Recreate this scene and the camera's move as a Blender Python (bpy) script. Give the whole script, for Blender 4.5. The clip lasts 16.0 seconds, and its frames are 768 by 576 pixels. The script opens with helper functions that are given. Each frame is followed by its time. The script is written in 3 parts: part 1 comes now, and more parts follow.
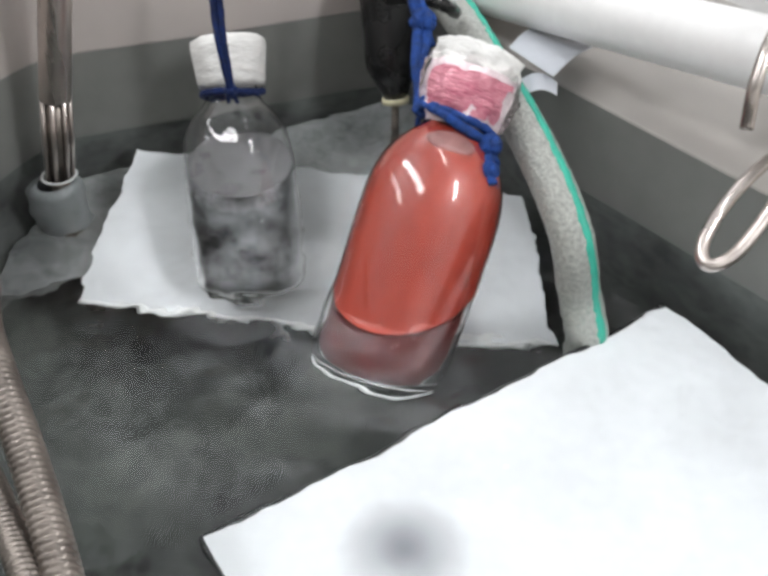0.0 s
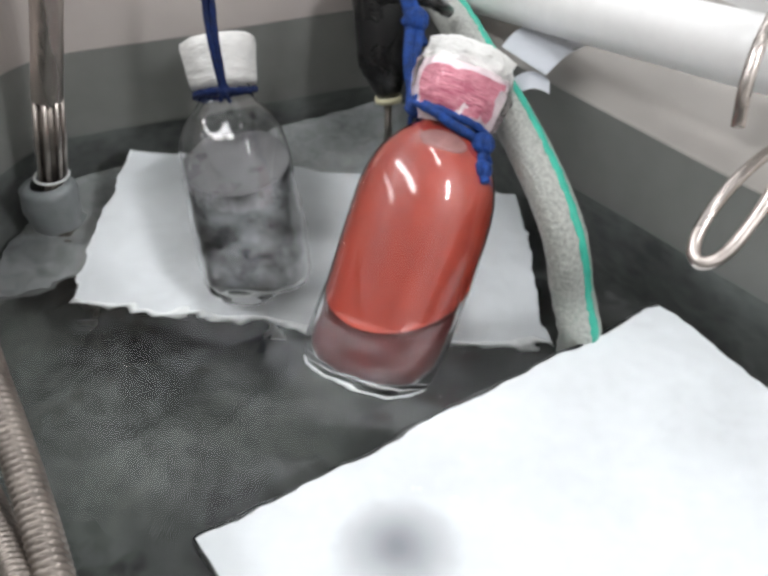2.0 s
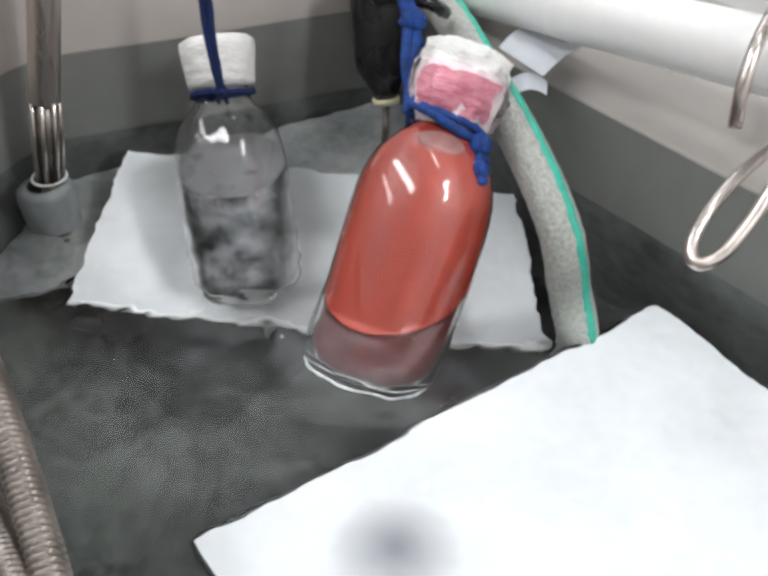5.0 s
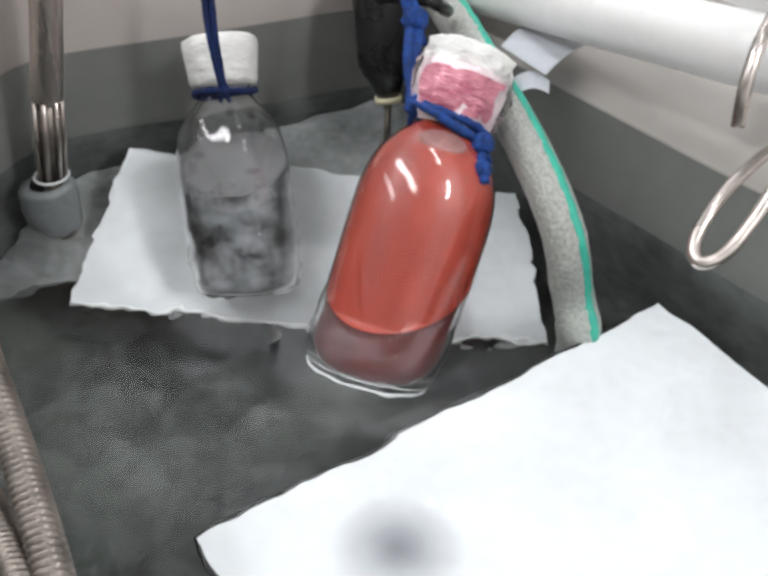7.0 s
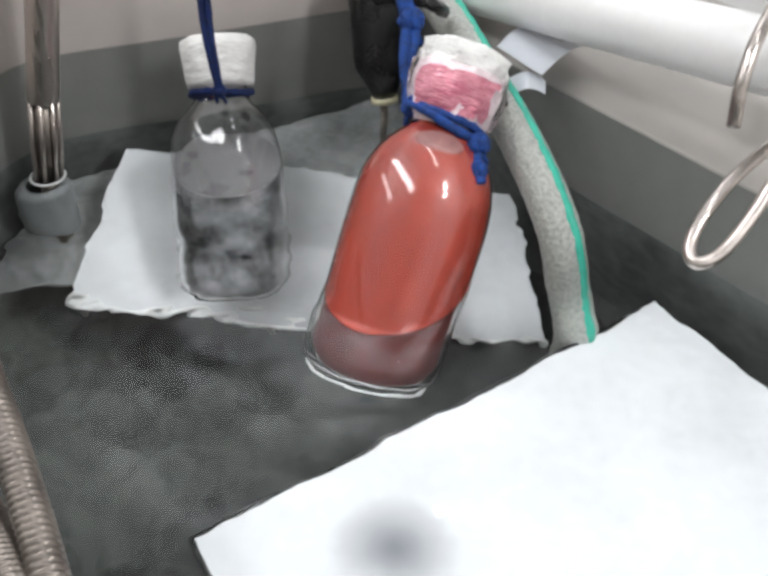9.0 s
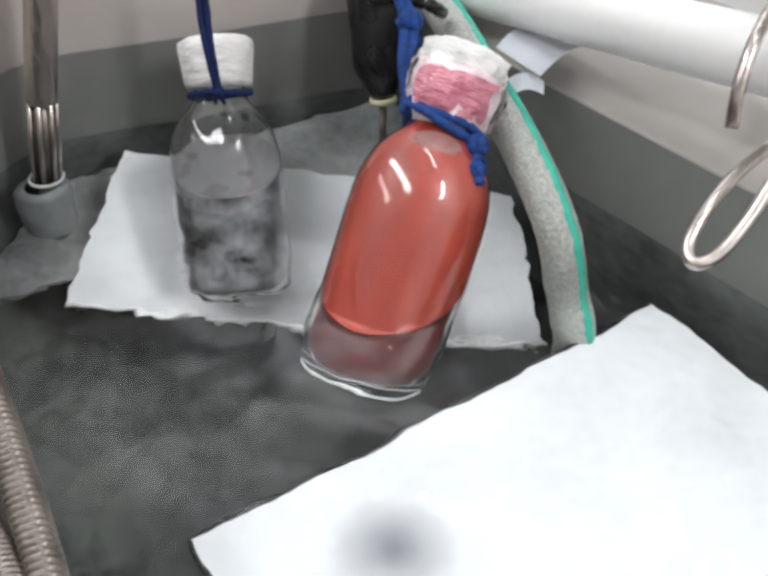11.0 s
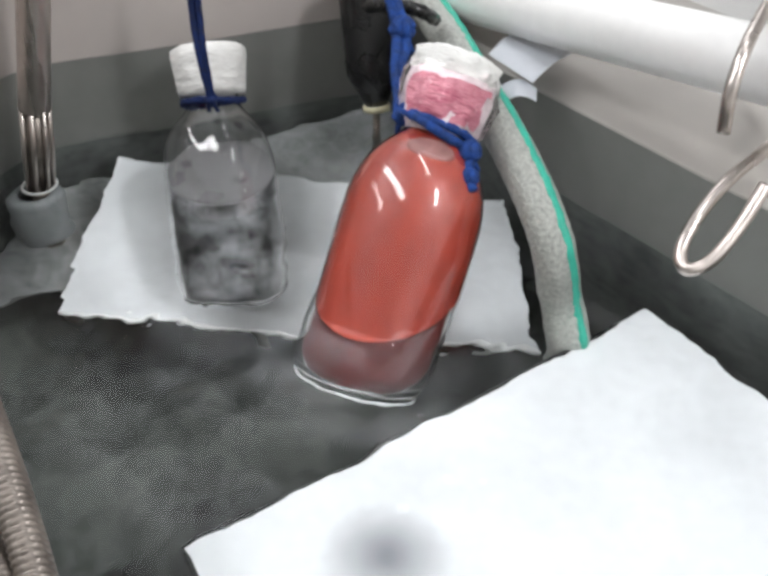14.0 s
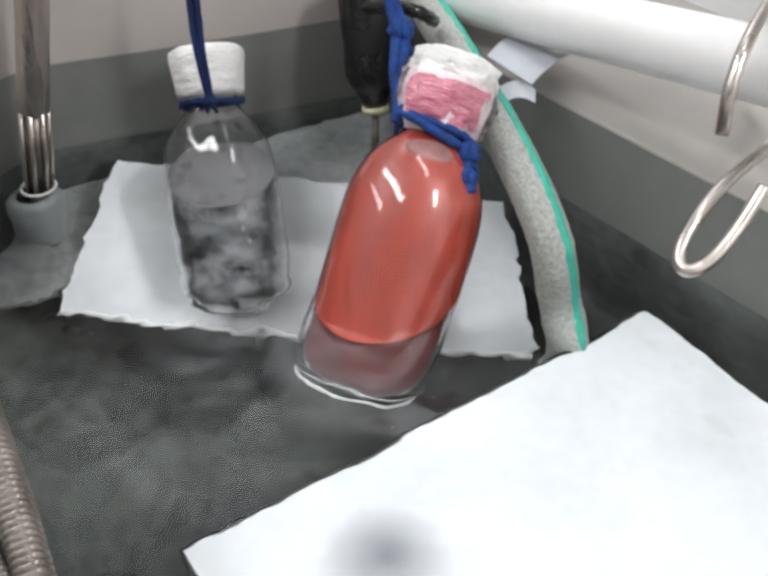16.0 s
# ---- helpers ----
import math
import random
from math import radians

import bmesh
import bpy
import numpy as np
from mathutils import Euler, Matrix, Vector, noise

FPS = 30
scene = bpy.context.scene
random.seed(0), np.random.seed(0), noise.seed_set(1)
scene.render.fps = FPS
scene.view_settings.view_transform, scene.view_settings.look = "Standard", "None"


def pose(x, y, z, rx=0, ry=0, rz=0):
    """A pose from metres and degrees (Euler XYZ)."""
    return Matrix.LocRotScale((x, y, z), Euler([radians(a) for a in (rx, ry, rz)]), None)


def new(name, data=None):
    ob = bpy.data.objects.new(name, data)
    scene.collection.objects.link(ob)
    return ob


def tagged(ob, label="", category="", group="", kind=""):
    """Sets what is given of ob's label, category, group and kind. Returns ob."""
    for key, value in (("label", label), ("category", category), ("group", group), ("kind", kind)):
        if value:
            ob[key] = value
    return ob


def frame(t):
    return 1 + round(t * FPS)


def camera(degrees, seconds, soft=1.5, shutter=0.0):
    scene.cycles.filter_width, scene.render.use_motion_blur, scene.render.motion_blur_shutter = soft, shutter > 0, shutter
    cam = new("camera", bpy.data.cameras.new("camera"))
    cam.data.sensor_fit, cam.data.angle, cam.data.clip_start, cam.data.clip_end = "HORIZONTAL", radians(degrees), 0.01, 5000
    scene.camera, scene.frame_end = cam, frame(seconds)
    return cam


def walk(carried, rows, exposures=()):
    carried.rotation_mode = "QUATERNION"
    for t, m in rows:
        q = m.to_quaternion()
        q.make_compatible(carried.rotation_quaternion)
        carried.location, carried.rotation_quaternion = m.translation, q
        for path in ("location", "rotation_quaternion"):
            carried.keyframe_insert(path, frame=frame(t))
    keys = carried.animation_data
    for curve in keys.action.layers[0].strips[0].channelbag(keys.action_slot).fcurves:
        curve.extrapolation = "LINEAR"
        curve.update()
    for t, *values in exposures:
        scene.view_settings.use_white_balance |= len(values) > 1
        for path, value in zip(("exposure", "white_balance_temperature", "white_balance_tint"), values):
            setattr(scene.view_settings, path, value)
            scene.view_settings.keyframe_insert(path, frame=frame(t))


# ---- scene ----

# camera: held by hand over the bath, looking down 40 degrees; water level is z = 0
cam = camera(43.1, 16.0, soft=3.4)
EYE, DOWN = 0.348, 40.0
ROWS = [(0.0, -0.0, 0.0, 0.0), (0.5, 0.0001, -0.014, -0.036), (1.0, 0.0006, -0.097, -0.029), (1.5, 0.0011, -0.164, -0.079), (2.0, 0.0016, -0.241, -0.051), (2.5, 0.0013, -0.208, 0.007), (3.0, 0.0014, -0.217, -0.036), (3.5, 0.002, -0.314, 0.007), (4.0, 0.0021, -0.323, 0.036), (6.5, 0.0021, -0.323, -0.051), (7.0, 0.0016, -0.251, -0.065), (7.5, 0.0018, -0.285, -0.101), (8.0, 0.0023, -0.357, -0.036), (8.5, 0.0024, -0.377, 0.007), (9.0, 0.0024, -0.372, -0.029), (11.5, 0.003, -0.468, 0.058), (12.0, 0.0041, -0.632, 0.195), (12.5, 0.0048, -0.748, 0.382), (13.0, 0.0039, -0.608, 0.354), (13.5, 0.004, -0.623, 0.354), (14.0, 0.0042, -0.647, 0.418), (14.5, 0.0048, -0.739, 0.505), (15.0, 0.0047, -0.724, 0.527), (15.5, 0.0045, -0.7, 0.455), (16.0, 0.0044, -0.686, 0.491)]
walk(cam, [(t, pose(x, 0, EYE) @ pose(0, 0, 0, 0, 0, yaw * 1.3) @ pose(0, 0, 0, 90 - DOWN + up)) for t, x, yaw, up in ROWS])

# ---- light: ceiling panels of the laboratory, and added fill lamps ----
world = bpy.data.worlds.new("room_light")
world.use_nodes = True
world.node_tree.nodes["Background"].inputs[0].default_value = (0.9, 0.95, 1.0, 1)
world.node_tree.nodes["Background"].inputs[1].default_value = 0.06
scene.world = world
scene.view_settings.exposure = 0.0


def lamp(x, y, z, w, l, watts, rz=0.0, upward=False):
    data = bpy.data.lights.new("area_lamp", "AREA")
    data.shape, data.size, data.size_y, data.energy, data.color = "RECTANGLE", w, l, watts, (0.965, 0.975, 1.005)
    ob = new("area_lamp", data)
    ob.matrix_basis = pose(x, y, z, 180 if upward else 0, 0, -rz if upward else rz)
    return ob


CEIL = 1.9
lamp(-2.55, 0.60, CEIL - 0.03, 0.26, 2.2, 9, 30)
lamp(-1.20, 0.42, CEIL - 0.03, 0.26, 2.4, 28, 30)
lamp(0.35, 0.62, CEIL - 0.03, 0.08, 1.1, 5, 30)
# fill lamp added to brighten the back and left walls
lamp(1.55, -0.85, CEIL - 0.03, 0.26, 1.0, 42, 30)
# upward lamps added to brighten the ceiling that the water reflects
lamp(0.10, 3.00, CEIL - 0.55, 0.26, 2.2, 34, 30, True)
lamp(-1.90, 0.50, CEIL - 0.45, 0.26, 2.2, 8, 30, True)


# ---- materials ----
def material(name, color, rough=0.5, metal=0.0, trans=0.0, ior=1.45, vary=0.15, scale=20.0, bump=0.0, bscale=60.0, stretch=(1, 1, 1), coat=0.0, rvary=0.1, second=None, spread=(0.45, 0.9)):
    """A surface with variation at two sizes and fine relief."""
    m = bpy.data.materials.new(name)
    m.use_nodes = True
    n, l = m.node_tree.nodes, m.node_tree.links
    b = n["Principled BSDF"]
    b.inputs["Roughness"].default_value, b.inputs["Metallic"].default_value = rough, metal
    b.inputs["Transmission Weight"].default_value, b.inputs["IOR"].default_value = trans, ior
    b.inputs["Coat Weight"].default_value = coat
    tc = n.new("ShaderNodeTexCoord")
    mp = n.new("ShaderNodeMapping")
    mp.inputs["Scale"].default_value = stretch
    l.new(tc.outputs["Object"], mp.inputs["Vector"])
    big, fine = n.new("ShaderNodeTexNoise"), n.new("ShaderNodeTexNoise")
    big.inputs["Scale"].default_value, fine.inputs["Scale"].default_value = scale, scale * 9
    big.inputs["Detail"].default_value, fine.inputs["Detail"].default_value = 4, 3
    l.new(mp.outputs[0], big.inputs["Vector"]), l.new(mp.outputs[0], fine.inputs["Vector"])
    add = n.new("ShaderNodeMath")
    add.operation = "MULTIPLY_ADD"
    add.inputs[1].default_value = 0.35
    l.new(fine.outputs[0], add.inputs[0]), l.new(big.outputs[0], add.inputs[2])
    ramp = n.new("ShaderNodeValToRGB")
    lo = [c * (1 - vary) for c in color] if second is None else second
    hi = [min(1, c * (1 + vary)) for c in color]
    ramp.color_ramp.elements[0].position, ramp.color_ramp.elements[1].position = spread
    ramp.color_ramp.elements[0].color, ramp.color_ramp.elements[1].color = (*lo, 1), (*hi, 1)
    l.new(add.outputs[0], ramp.inputs[0]), l.new(ramp.outputs[0], b.inputs["Base Color"])
    if rvary and not trans:
        mr = n.new("ShaderNodeMapRange")
        mr.inputs["From Min"].default_value, mr.inputs["From Max"].default_value = 0.3, 0.7
        mr.inputs["To Min"].default_value, mr.inputs["To Max"].default_value = max(0.02, rough - rvary), min(1, rough + rvary)
        l.new(big.outputs[0], mr.inputs["Value"]), l.new(mr.outputs[0], b.inputs["Roughness"])
    if bump:
        t = n.new("ShaderNodeTexNoise")
        t.inputs["Scale"].default_value = bscale
        bp = n.new("ShaderNodeBump")
        bp.inputs["Strength"].default_value, bp.inputs["Distance"].default_value = bump, 0.002
        l.new(mp.outputs[0], t.inputs["Vector"]), l.new(t.outputs[0], bp.inputs["Height"]), l.new(bp.outputs[0], b.inputs["Normal"])
    return m


M = dict(
    steel=material("dull_tank_steel", (0.225, 0.227, 0.212), 0.42, 0.1, vary=0.10, scale=8, bump=0.12, bscale=90, second=(0.20, 0.204, 0.19)),
    # bed and lower wall: mottled, darker greys than the wall above water
    bed=material("mottled_steel_bed", (0.062, 0.068, 0.062), 0.5, 0.2, vary=0.6, scale=9, bump=0.15, bscale=70, second=(0.002, 0.0025, 0.0025), spread=(0.56, 0.86)),
    wet=material("mottled_wet_steel", (0.15, 0.157, 0.15), 0.45, 0.1, vary=0.3, scale=11, bump=0.12, bscale=80, second=(0.035, 0.037, 0.037)),
    # grey of the added sheet that makes the far water lighter
    tone_sheet=material("far_water_grey", (0.33, 0.335, 0.335), 0.4, 0.1, vary=0.25, scale=14, bump=0.1, bscale=80, second=(0.10, 0.105, 0.105)),
    rim=material("beige_rim_enamel", (0.40, 0.375, 0.345), 0.35, 0.0, vary=0.06, scale=6, bump=0.05),
    # the rim's enamel lightened, making up for light missing on the backsplash
    splash=material("lightened_rim_enamel", (0.50, 0.455, 0.425), 0.35, 0.0, vary=0.06, scale=6, bump=0.05),
    room=material("painted_wall", (0.74, 0.73, 0.71), 0.7, vary=0.05, scale=3),
    ceiling=material("white_ceiling_paint", (0.86, 0.87, 0.88), 0.8, vary=0.03, scale=3),
    chrome=material("brushed_steel", (0.60, 0.54, 0.50), 0.30, 1.0, vary=0.2, scale=30, stretch=(1, 1, 0.1)),
    braid=material("braided_steel", (0.24, 0.21, 0.185), 0.40, 0.8, vary=0.3, scale=80),
    pvc=material("white_pipe", (0.90, 0.89, 0.87), 0.35, vary=0.05, scale=15, bump=0.04),
    cord=material("blue_cord", (0.011, 0.050, 0.22), 0.8, vary=0.45, scale=200, bump=0.8, bscale=700),
    navy=material("navy_cord", (0.005, 0.017, 0.085), 0.8, vary=0.45, scale=200, bump=0.8, bscale=700),
    tape=material("white_tape", (0.80, 0.79, 0.76), 0.5, vary=0.08, scale=60, bump=0.8, bscale=120, stretch=(1, 1, 2.5)),
    pinktape=material("pink_stained_film", (0.21, 0.018, 0.05), 0.3, vary=0.3, scale=55, bump=0.9, bscale=170, stretch=(1, 1, 4), second=(0.62, 0.27, 0.32), coat=0.5),
    clear=material("clear_glass", (1, 1, 1), 0.02, trans=1.0, ior=1.45, vary=0.0, rvary=0),
    red=material("red_liquid", (0.225, 0.0245, 0.0112), 0.4, vary=0.2, scale=34, second=(0.165, 0.014, 0.007), stretch=(1, 1, 0.5), rvary=0),
    # the red liquid again, darkened for how the water dulls it
    dulled_liquid=material("water_dulled_red", (0.068, 0.0085, 0.0078), 0.55, vary=0.3, scale=40),
    # near-black mottle paints the rippled water's look into the grey liquid
    cloudy=material("ripple_mottled_grey", (0.15, 0.153, 0.158), 0.3, trans=0.2, ior=1.34, vary=0.4, scale=52, second=(0.002, 0.002, 0.003), spread=(0.52, 0.84)),
    palefilm=material("pale_crumpled_film", (0.66, 0.56, 0.58), 0.3, vary=0.2, scale=50, bump=0.9, bscale=160, coat=0.4),
    bubble=material("pale_lilac_bubble", (0.30, 0.15, 0.14), 0.2, vary=0.2, scale=90),
    # white for the glass base's painted glint and the tube's pale ring
    pale_ring=material("pale_translucent_white", (0.82, 0.83, 0.82), 0.35, vary=0.08, scale=60, trans=0.3),
    surface_grey=material("pale_grey_liquid_surface", (0.105, 0.105, 0.107), 0.3, vary=0.15, scale=30),
    film=material("crinkled_clear_film", (0.97, 0.95, 0.95), 0.10, trans=1.0, ior=1.10, vary=0.02, bump=0.7, bscale=160),
    # grey standing in for the steel tube's refracted image
    milky=material("milky_refraction_grey", (0.20, 0.21, 0.215), 0.4, vary=0.15, scale=50),
    black=material("black_plastic", (0.012, 0.012, 0.012), 0.25, vary=0.3, scale=60),
    ivory=material("ivory_plastic", (0.66, 0.62, 0.42), 0.5, vary=0.1),
    hose=material("milky_hose", (0.45, 0.46, 0.42), 0.4, trans=0.2, vary=0.3, scale=420, bump=0.6, bscale=420),
    stripe=material("green_stripe", (0.04, 0.42, 0.30), 0.45, vary=0.15, scale=120),
    edge=material("white_enamel_edge", (0.85, 0.85, 0.84), 0.3, vary=0.06, scale=50),
    tag=material("translucent_white_film", (0.82, 0.84, 0.88), 0.35, vary=0.06, scale=20),
)


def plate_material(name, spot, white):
    """White enamel with faint scuffs; spot: the middle of a soft shadow painted in, in the plate's own space."""
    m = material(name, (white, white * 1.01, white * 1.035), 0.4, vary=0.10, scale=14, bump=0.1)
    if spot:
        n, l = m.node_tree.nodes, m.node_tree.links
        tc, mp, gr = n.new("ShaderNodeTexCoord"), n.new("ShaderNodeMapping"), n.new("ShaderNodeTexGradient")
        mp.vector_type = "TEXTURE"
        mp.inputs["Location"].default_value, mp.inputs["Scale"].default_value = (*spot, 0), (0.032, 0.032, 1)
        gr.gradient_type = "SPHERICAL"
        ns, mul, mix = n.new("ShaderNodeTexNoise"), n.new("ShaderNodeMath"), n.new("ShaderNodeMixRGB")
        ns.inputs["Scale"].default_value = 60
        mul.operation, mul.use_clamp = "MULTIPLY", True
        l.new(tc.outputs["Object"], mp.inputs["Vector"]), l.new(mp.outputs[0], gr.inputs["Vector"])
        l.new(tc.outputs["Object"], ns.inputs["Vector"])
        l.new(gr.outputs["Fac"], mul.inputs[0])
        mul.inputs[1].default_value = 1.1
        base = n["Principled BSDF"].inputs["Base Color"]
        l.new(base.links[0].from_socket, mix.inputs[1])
        # grey of the soft shadow, mixed into the enamel's colour
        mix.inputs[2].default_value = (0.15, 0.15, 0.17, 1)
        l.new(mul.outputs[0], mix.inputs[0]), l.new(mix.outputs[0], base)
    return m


def water_material():
    m = bpy.data.materials.new("rippled_water")
    m.use_nodes = True
    n, l = m.node_tree.nodes, m.node_tree.links
    b = n["Principled BSDF"]
    b.inputs["Base Color"].default_value = (0.86, 0.90, 0.88, 1)
    b.inputs["Roughness"].default_value, b.inputs["IOR"].default_value = 0.0, 1.33
    b.inputs["Transmission Weight"].default_value = 1.0
    return m


# ---- mesh helpers ----
def link(name, bm, mat, parent=None, label="", smooth=True, sheet=False):
    me = bpy.data.meshes.new(name)
    if not sheet:
        bmesh.ops.recalc_face_normals(bm, faces=bm.faces)
    bm.to_mesh(me)
    bm.free()
    me.materials.append(mat)
    if smooth:
        for p in me.polygons:
            p.use_smooth = True
    ob = new(name, me)
    if parent:
        ob.parent = parent
    if label:
        tagged(ob, label)
    return ob


part = link


def lathe(profile, seg=48, wob=0.0, flute=None):
    """A turned shape from (radius, height) pairs; wob: uneven surface in metres."""
    bm = bmesh.new()
    rings = []
    for r, z in profile:
        if r < 1e-6:
            rings.append([bm.verts.new((0, 0, z))])
            continue
        ring = []
        for i in range(seg):
            a = 2 * math.pi * i / seg
            k = r + (wob * noise.noise(Vector((math.cos(a) * 3, math.sin(a) * 3, z * 160))) if wob else 0)
            if flute:
                low, high, deep = flute
                k += deep * math.cos(7 * a) * max(0.0, math.sin(math.pi * min(1, max(0, (z - low) / (high - low)))))
            ring.append(bm.verts.new((k * math.cos(a), k * math.sin(a), z)))
        rings.append(ring)
    for a, b in zip(rings, rings[1:]):
        if len(a) == 1 and len(b) == 1:
            continue
        for i in range(seg):
            j = (i + 1) % seg
            if len(a) == 1:
                bm.faces.new((a[0], b[i], b[j]))
            elif len(b) == 1:
                bm.faces.new((a[i], a[j], b[0]))
            else:
                bm.faces.new((a[i], a[j], b[j], b[i]))
    return bm


def spline(points, n=12):
    """Points along a smooth line through the given ones."""
    p = [Vector(q) for q in points]
    p = [2 * p[0] - p[1]] + p + [2 * p[-1] - p[-2]]
    out = []
    for i in range(1, len(p) - 2):
        for k in range(n):
            t = k / n
            a, b, c, d = p[i - 1:i + 3]
            out.append(0.5 * (2 * b + (c - a) * t + (2 * a - 5 * b + 4 * c - d) * t * t + (3 * b - a - 3 * c + d) * t ** 3))
    out.append(p[-2])
    return out


def tube(line, radius, seg=12, wob=0.0, section=None, cap=True, turn=0.0):
    """A round bar along a line; section(angle, distance along) scales its radius."""
    bm = bmesh.new()
    rings, up, run = [], None, 0.0
    for i, q in enumerate(line):
        tan = (line[min(i + 1, len(line) - 1)] - line[max(i - 1, 0)]).normalized()
        if up is None:
            up = tan.orthogonal().normalized()
        up = (up - tan * up.dot(tan)).normalized()
        side = tan.cross(up)
        if i:
            run += (q - line[i - 1]).length
        ring = []
        for k in range(seg):
            a = 2 * math.pi * k / seg + turn
            r = radius * (section(a, run) if section else 1)
            if wob:
                r += wob * noise.noise(q * 300 + Vector((math.cos(a), math.sin(a), 0)))
            ring.append(bm.verts.new(q + (up * math.cos(a) + side * math.sin(a)) * r))
        rings.append(ring)
    for a, b in zip(rings, rings[1:]):
        for k in range(seg):
            j = (k + 1) % seg
            bm.faces.new((a[k], a[j], b[j], b[k]))
    if cap:
        bm.faces.new(rings[0][::-1]), bm.faces.new(rings[-1])
    return bm


def join(*bms):
    out = bmesh.new()
    for b in bms:
        me = bpy.data.meshes.new("scrap")
        b.to_mesh(me)
        out.from_mesh(me)
        b.free()
        bpy.data.meshes.remove(me)
    return out


def box(x0, y0, z0, x1, y1, z1):
    bm = bmesh.new()
    bmesh.ops.create_cube(bm, size=1, matrix=Matrix.Translation(((x0 + x1) / 2, (y0 + y1) / 2, (z0 + z1) / 2)) @ Matrix.Diagonal((x1 - x0, y1 - y0, z1 - z0, 1)))
    return bm


def empty(name, m, label, category, group="", kind=""):
    ob = new(name)
    ob.matrix_basis = m
    return tagged(ob, label, category, group, kind)


# ---- the unseen room that closes the place and bounces the light ----
for nm, b in (("wall_north", (-3.6, 4.5, -1, 2.6, 4.6, CEIL)), ("wall_south", (-3.6, -2.6, -1, 2.6, -2.5, CEIL)),
              ("wall_west", (-3.7, -2.6, -1, -3.6, 4.6, CEIL)), ("wall_east", (2.6, -2.6, -1, 2.7, 4.6, CEIL))):
    tagged(link(nm, box(*b), M["room"], smooth=False), "plain painted laboratory wall", "wall", kind="structure")
tagged(link("ceiling", box(-3.7, -2.6, CEIL, 2.7, 4.6, CEIL + 0.1), M["ceiling"], smooth=False), "plain white laboratory ceiling", "ceiling", kind="structure")
tagged(link("floor", box(-3.7, -2.6, -1.05, 2.7, 4.6, -1), M["room"], smooth=False), "plain grey laboratory floor", "floor", kind="structure")

# ---- the bath: a steel basin with a beige deck ----
RIM, BOTTOM = 0.059, -0.20
OUTLINE = [(-0.262, 0.480), (-0.2445, 0.530), (-0.223, 0.567), (-0.196, 0.582), (-0.132, 0.603), (-0.012, 0.647), (0.019, 0.648), (0.044, 0.620), (0.11, 0.535), (0.183, 0.440),
           (0.29, 0.30), (0.34, 0.17), (0.325, -0.02), (0.17, -0.135), (-0.1, -0.145), (-0.28, -0.05), (-0.315, 0.2), (-0.285, 0.40)]
ring2d = [Vector((q.x, q.y)) for q in spline([(x, y, 0) for x, y in OUTLINE[-1:] + OUTLINE + OUTLINE[:1]], 8)][8:-8][:-1]
CENTRE = Vector((0.0, 0.26))


def offset(points, d):
    out = []
    for i, p in enumerate(points):
        t = (points[(i + 1) % len(points)] - points[i - 1]).normalized()
        nrm = Vector((t.y, -t.x))
        if nrm.dot(p - CENTRE) < 0:
            nrm = -nrm
        out.append(p + nrm * d)
    return out


def loft(loops, close_last=False):
    bm = bmesh.new()
    rows = [[bm.verts.new((p.x, p.y, z)) for p in pts] for pts, z in loops]
    for a, b in zip(rows, rows[1:]):
        for i in range(len(a)):
            j = (i + 1) % len(a)
            bm.faces.new((a[i], a[j], b[j], b[i]))
    if close_last:
        bm.faces.new(rows[-1])
    return bm


basin = empty("water_bath", pose(0, 0, 0), "grey steel laboratory water bath filled with water", "water bath")
part("basin_wall", loft([(ring2d, RIM), (ring2d, 0.02), (ring2d, -0.003)]), M["steel"], basin, "dull grey steel side wall with rounded corners")
part("wet_wall", loft([(ring2d, -0.003), (ring2d, -0.06), (ring2d, -0.15)]), M["wet"], basin, "mottled steel side wall under water, darker than above")
part("basin_bed", loft([(ring2d, -0.15), (ring2d, BOTTOM + 0.03), (offset(ring2d, -0.012), BOTTOM + 0.008), (offset(ring2d, -0.035), BOTTOM)], True), M["bed"], basin, "dark mottled steel bed under water")
deck = [(offset(ring2d, 0.001), RIM - 0.03), (offset(ring2d, 0.001), RIM), (offset(ring2d, 0.0022), RIM + 0.0012), (offset(ring2d, 0.026), RIM + 0.002), (offset(ring2d, 0.030), RIM + 0.007), (offset(ring2d, 0.16), RIM + 0.012),
        (offset(ring2d, 0.165), RIM + 0.008), (offset(ring2d, 0.165), -0.3)]
# sloping sheet added under water so the far water looks lighter
edge_pts = [p for p in offset(ring2d, -0.004) if p.y > 0.462 and p.x < 0.095]
edge_pts.sort(key=lambda p: -math.atan2(p.y - 0.3, p.x))
tone_sheet = bmesh.new()
slope = lambda p: -0.118 + 0.50 * (p.y - 0.462) + 0.0015 * noise.noise(Vector((p.x * 30, p.y * 30, 2)))
upper = [tone_sheet.verts.new((p.x, p.y, slope(p))) for p in edge_pts]
under = [tone_sheet.verts.new((p.x, p.y, slope(p) - 0.004)) for p in edge_pts]
tone_sheet.faces.new(upper), tone_sheet.faces.new(under[::-1])
for k in range(len(upper)):
    tone_sheet.faces.new((upper[k - 1], upper[k], under[k], under[k - 1]))
part("tone_sheet", tone_sheet, M["tone_sheet"], basin, "sloping grey sheet added under water to lighten the far water", smooth=False)
part("deck", loft(deck), M["rim"], basin, "smooth beige deck around the basin")
# beige area stood upright so that it takes less overhead light
back = [p for p in offset(ring2d, 0.0005) if p.x < 0.02 and p.y > 0.215]
